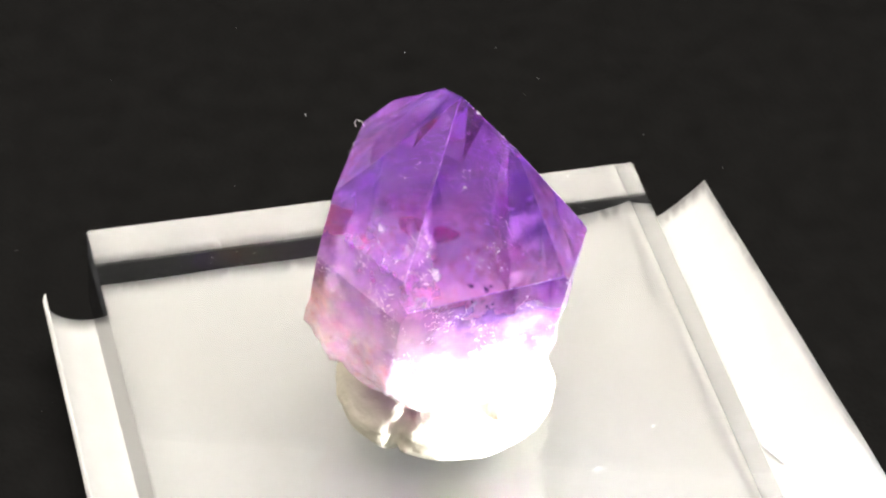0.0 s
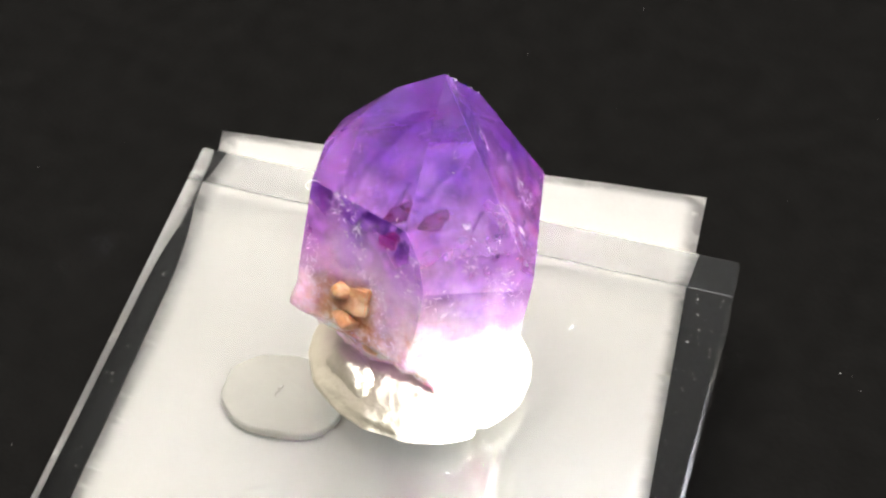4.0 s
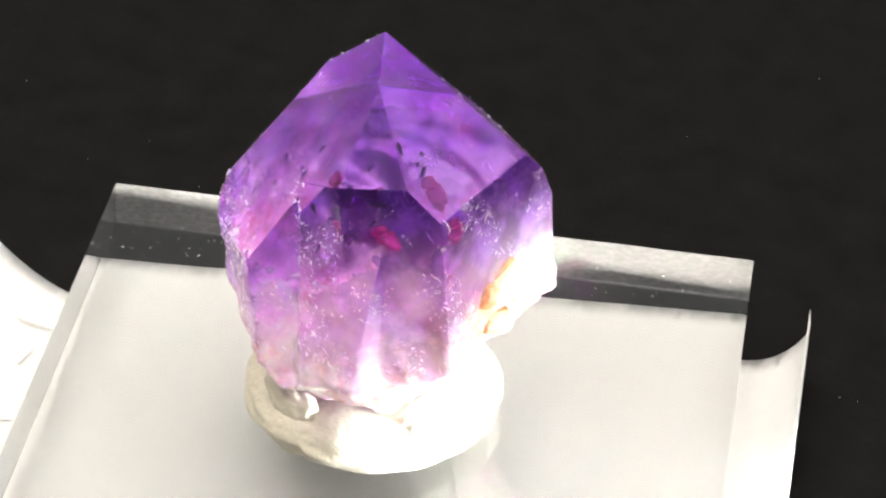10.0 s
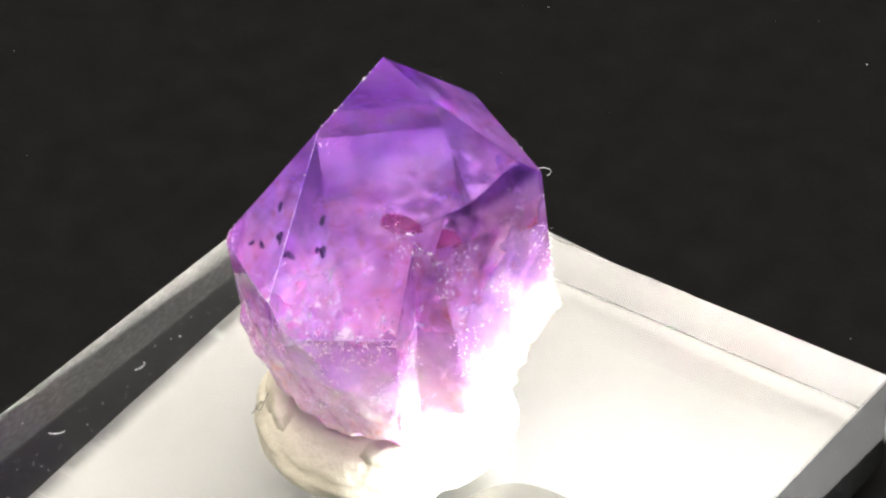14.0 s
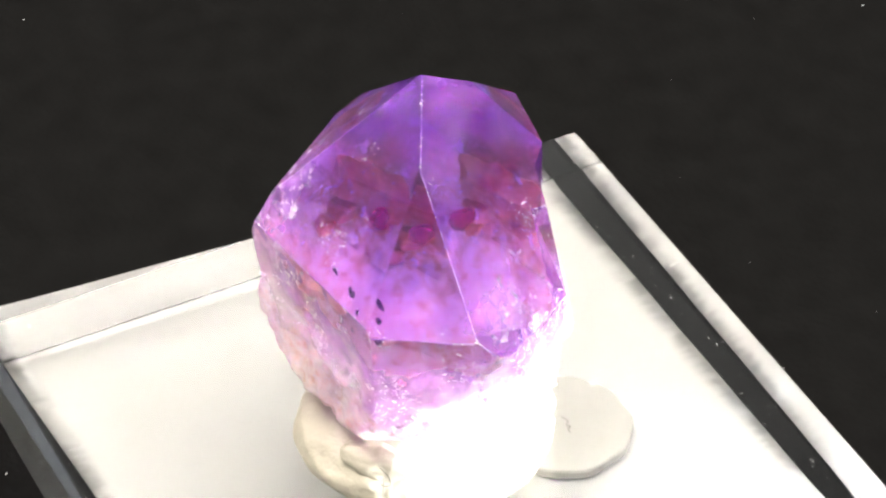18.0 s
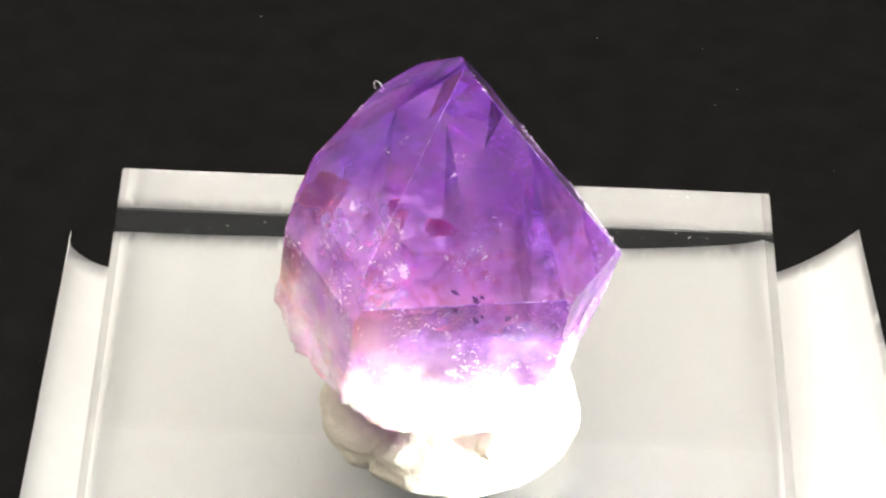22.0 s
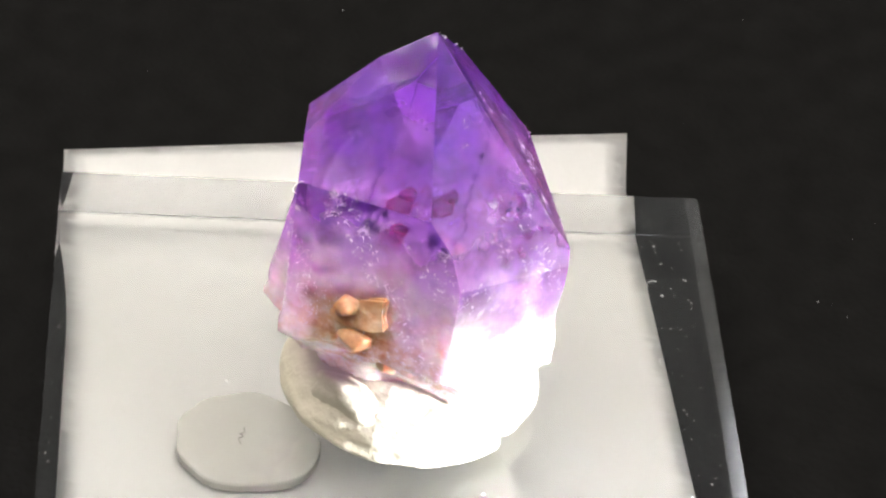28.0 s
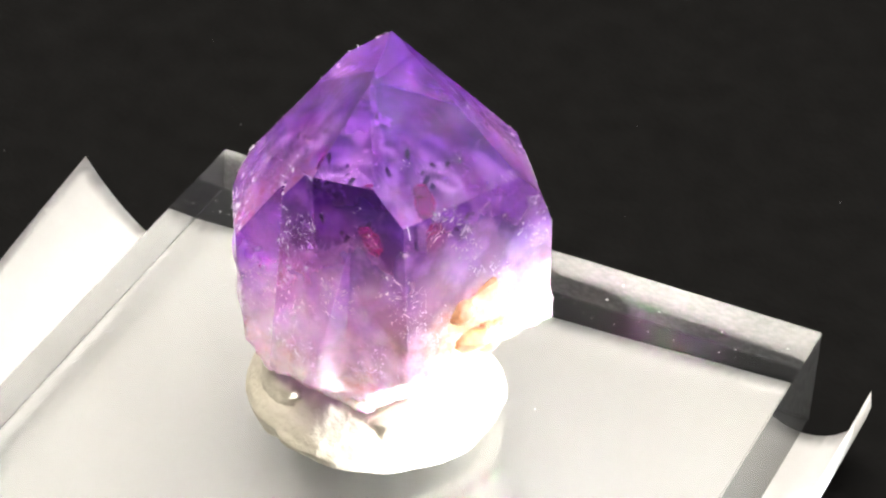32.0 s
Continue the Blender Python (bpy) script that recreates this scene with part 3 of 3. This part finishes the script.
# ---- paper ----
def paper_sheet():
    """A strip under the block whose two ends curl up beyond it."""
    bm = bmesh.new()
    nx, ny = 90, 24
    grid = []
    for i in range(nx + 1):
        row = []
        for j in range(ny + 1):
            u = -31.8 + i / nx * 68.0
            edge = max(-25.0, min(25.0, u)) / 25.0
            top = 24.1 + 0.2 * edge + 1.0 * max(0.0, (edge - 0.5) / 0.5) ** 2      # cut by hand: the two long edges are not parallel
            foot = -22.3 + 1.5 * edge
            v = foot + (top - foot) * j / ny
            z = 0.0
            if u > 24.5:
                s = (u - 24.5) / 11.5
                z = (6.6 + 1.2 * (0.5 - j / ny)) * s ** 1.6
                u = u - 1.6 * s ** 2
            if u < -25.0:
                s = (-25.0 - u) / 6.8
                z = (5.0 + 2.0 * (0.5 - j / ny)) * s ** 2.4
                u = u - 0.7 * s * (1 - j / ny) + 0.9 * s ** 2 + 1.3 * max(0.0, (s - 0.72) / 0.28) ** 2
            z += 0.12 * noise.noise(Vector((u * 0.12, v * 0.12, 1.0)))
            row.append(bm.verts.new(Vector((u - 0.03 * (1 + edge) * v, v, z)) * MM))
        grid.append(row)
    for i in range(nx):
        for j in range(ny):
            bm.faces.new((grid[i][j], grid[i + 1][j], grid[i + 1][j + 1], grid[i][j + 1]))
    bmesh.ops.solidify(bm, geom=bm.faces[:], thickness=0.12 * MM)
    bmesh.ops.recalc_face_normals(bm, faces=bm.faces[:])
    return bm


paper = tagged(part("paper_label", paper_sheet(), PAPER, smooth=True), "white paper label under the block with both ends curled up", "paper")
on_table(paper, BLOCK @ pose(0, 0, -THICK - 0.8 * MM, -1.1))


# faint writing that shows through the curled end, as plain bars
for i, (v, ln, tilt) in enumerate([(-15, 3.2, 20), (-11, 2.6, 75), (-7, 3.0, 110), (-3, 2.4, 40), (2, 3.0, 95), (6, 2.2, 15), (10, 2.8, 70)]):
    bar = part("writing_bar", box_bm(-ln / 2 * MM, ln / 2 * MM, -0.14 * MM, 0.14 * MM, 0, 0.02 * MM), FAINT, paper, "faint grey pencil stroke")
    bar.matrix_basis = pose(29.4 * MM, v * MM, (0.255 * (6.6 - 1.2 * v / 45.7) + 0.21) * MM, 0, -29, 0) @ pose(0, 0, 0, 0, 0, tilt)


# ---- dust and lint ----
def fibre(points, radius, sides=5):
    """A thin bent thread through points in mm, smoothed."""
    pts = [Vector(p) for p in points]
    fine = []
    for i in range(len(pts) - 1):
        a, b, c, d = pts[max(i - 1, 0)], pts[i], pts[i + 1], pts[min(i + 2, len(pts) - 1)]
        for k in range(5):
            t = k / 5
            fine.append(0.5 * (2 * b + (c - a) * t + (2 * a - 5 * b + 4 * c - d) * t * t + (3 * b - a - 3 * c + d) * t ** 3))
    fine.append(pts[-1])
    bm = bmesh.new()
    rings = []
    for i, p in enumerate(fine):
        way = (fine[min(i + 1, len(fine) - 1)] - fine[max(i - 1, 0)]).normalized()
        u = way.orthogonal().normalized()
        w = way.cross(u)
        rings.append([bm.verts.new((p + (u * math.cos(6.2832 * k / sides) + w * math.sin(6.2832 * k / sides)) * radius) * MM) for k in range(sides)])
    for r, q in zip(rings, rings[1:]):
        for k in range(sides):
            bm.faces.new((r[k], r[(k + 1) % sides], q[(k + 1) % sides], q[k]))
    bm.faces.new(rings[0][::-1])
    bm.faces.new(rings[-1])
    return bm


hair = tagged(part("lint_fibre", fibre([(0, 0, 0), (-0.5, 0.2, 0.3), (-1.0, 0.3, 0.25), (-1.2, 0.3, -0.1), (-1.0, 0.2, -0.4)], 0.025), LINT), "pale curled lint fibre caught on the crystal", "lint")
on_table(hair, pose(-4.3 * MM, 7.3 * MM, 23.8 * MM, 0, 0, -25))
for x, y, turn in ((22.9, 9.1, 60), (19.0, -4.5, -40), (16.4, -6.2, 15), (20.6, -1.2, 80), (12.5, -15.5, 30), (21.5, -13.0, -15)):
    bit = part("lint_fibre", fibre([(-0.6, -0.1, 0.05), (-0.2, 0.08, 0.12), (0.25, -0.05, 0.1), (0.5, -0.35, 0.05)], 0.03), LINT)
    on_table(tagged(bit, "short white lint fibre lying on the acrylic block", "lint"), TILT @ pose(x * MM, y * MM, 0.1 * MM, 0, 0, turn))
for label, place, pts in (
        ("dark curled fibre stuck on the white putty", pose(10.95 * MM, -2.8 * MM, 3.6 * MM, 0, 45, -30), [(-0.9, -0.5, 0), (-0.5, 0.2, 0.1), (0.1, 0.5, 0), (0.2, -0.1, 0.1), (-0.3, -0.1, 0), (0.9, 0.2, 0)]),
        ("dark fibre on the flattened putty disc", TILT @ pose(-0.6 * MM, 13.0 * MM, -THICK - 0.02 * MM), [(-1.0, -0.2, 0), (-0.5, 0.15, 0), (-0.1, -0.1, 0), (0.1, 0.25, 0), (0.3, -0.05, 0), (0.8, 0.1, 0)])):
    on_table(tagged(part("dark_fibre", fibre(pts, 0.035), INK), label, "fibre"), place)


def flecks(count, seed, place, small, large):
    """Many tiny angular grains in one mesh; place gives a point and a normal-aligned scatter."""
    rnd = random.Random(seed)
    verts, faces = [], []
    for _ in range(count):
        c = Vector(place(rnd))
        r = rnd.uniform(small, large) * (2.2 if rnd.random() < 0.08 else 1)
        stretch, turn = rnd.uniform(0.6, 2.2), rnd.uniform(0, 6.28)
        base = len(verts)
        for x, y, z in ((1, 0, 0), (-0.5, 0.8, 0), (-0.6, -0.7, 0), (0, 0, 0.7)):
            x, y = x * stretch, y / stretch
            verts.append((c + Vector((x * math.cos(turn) - y * math.sin(turn), x * math.sin(turn) + y * math.cos(turn), z)) * r) * MM)
        faces += [(base, base + 1, base + 3), (base + 1, base + 2, base + 3), (base + 2, base, base + 3), (base, base + 2, base + 1)]
    me = bpy.data.meshes.new("dust")
    me.from_pydata(verts, [], faces)
    me.materials.append(LINT)
    return me


def over_block(rnd):
    return rnd.uniform(-25, 25), rnd.uniform(-25, 25), 0.1


def under_block(rnd):
    return (rnd.uniform(-25, 25), rnd.choice((-1, 1)) * rnd.uniform(19.5, 25), -8.33 - 0.05)


def over_cover(rnd):
    a, r = rnd.uniform(0, 6.2832), 28 + 95 * rnd.random()
    return r * math.cos(a), r * math.sin(a), 0


on_table(tagged(new("dust", flecks(70, 3, over_block, 0.04, 0.10)), "white dust specks on the acrylic block", "dust", kind="stuff"), BLOCK)
on_table(tagged(new("dust", flecks(220, 4, under_block, 0.03, 0.07)), "fine grit along the block's lower edge", "dust", kind="stuff"), BLOCK)
on_table(tagged(new("dust", flecks(130, 6, over_cover, 0.03, 0.08)), "grey dust specks on the black cover", "dust", kind="stuff"), pose(0, 0, FLOOR))


def along_edges(rnd):
    a, b = rnd.choice(WORN)
    return a.lerp(b, rnd.random()) + Vector((rnd.uniform(-1, 1), rnd.uniform(-1, 1), rnd.uniform(-1, 1))) * 0.06


def bisect_at(sums, x):
    lo, hi = 0, len(sums)
    while lo < hi:
        mid = (lo + hi) // 2
        lo, hi = (mid + 1, hi) if sums[mid] < x else (lo, mid)
    return lo


def skin_flakes(count, seed):
    """Slender white flakes lying in feathery swarms on the lower half of the stone."""
    rnd = random.Random(seed)
    polys = body.data.polygons
    total = list(np.cumsum([p.area for p in polys]))
    verts, faces = [], []
    while len(faces) < count * 3:
        p = polys[min(bisect_at(total, rnd.random() * total[-1]), len(polys) - 1)]
        c, n = p.center / MM, p.normal
        swarm = noise.noise(c * 0.33 + Vector((4.2, 1.3, 0))) + 0.5 * noise.noise(c * 1.3)
        height = c.z + 0.22 * c.x - 0.12 * c.y
        if swarm < 0.12 + max(0, height - 4) * 0.06 + max(0, -4 - height) * 0.1 or n.z < -0.6:
            continue
        along = (Vector((0.5, 0.2, 1)) + Vector((rnd.gauss(0, 0.7), rnd.gauss(0, 0.7), rnd.gauss(0, 0.5)))).cross(n).normalized()
        if rnd.random() < 0.6:
            along = along.cross(n)
        across = along.cross(n)
        ln, wd = 0.04 + 0.42 * rnd.random() ** 4, 0.018 + 0.07 * rnd.random() ** 3
        o = c + along * rnd.uniform(-0.3, 0.3) + across * rnd.uniform(-0.3, 0.3) - n * 0.01
        base = len(verts)
        for a, w, h in ((ln, 0, 0), (-ln * 0.6, wd, 0), (-ln * 0.5, -wd, 0), (0, 0, wd * 0.8)):
            verts.append((o + along * a + across * w + n * h) * MM)
        faces += [(base, base + 1, base + 3), (base + 1, base + 2, base + 3), (base + 2, base, base + 3)]
    me = bpy.data.meshes.new("flakes")
    me.from_pydata(verts, [], faces)
    me.materials.append(FLAKE)
    return me


flakes = new("feather_flake", skin_flakes(6500, 12))
flakes.parent = crystal
tagged(flakes, "white feathery flakes and bruises on the stone", kind="stuff")
chips = new("edge_chip", flecks(120, 9, along_edges, 0.03, 0.07))
chips.parent = crystal
tagged(chips, "tiny white chips along the worn edges", kind="stuff")


def motions():
    for thing, m in TURNING:
        walk(thing, [(t, Matrix.Rotation(radians(SPEED * t), 4, "Z") @ m) for t in range(33)])


motions()
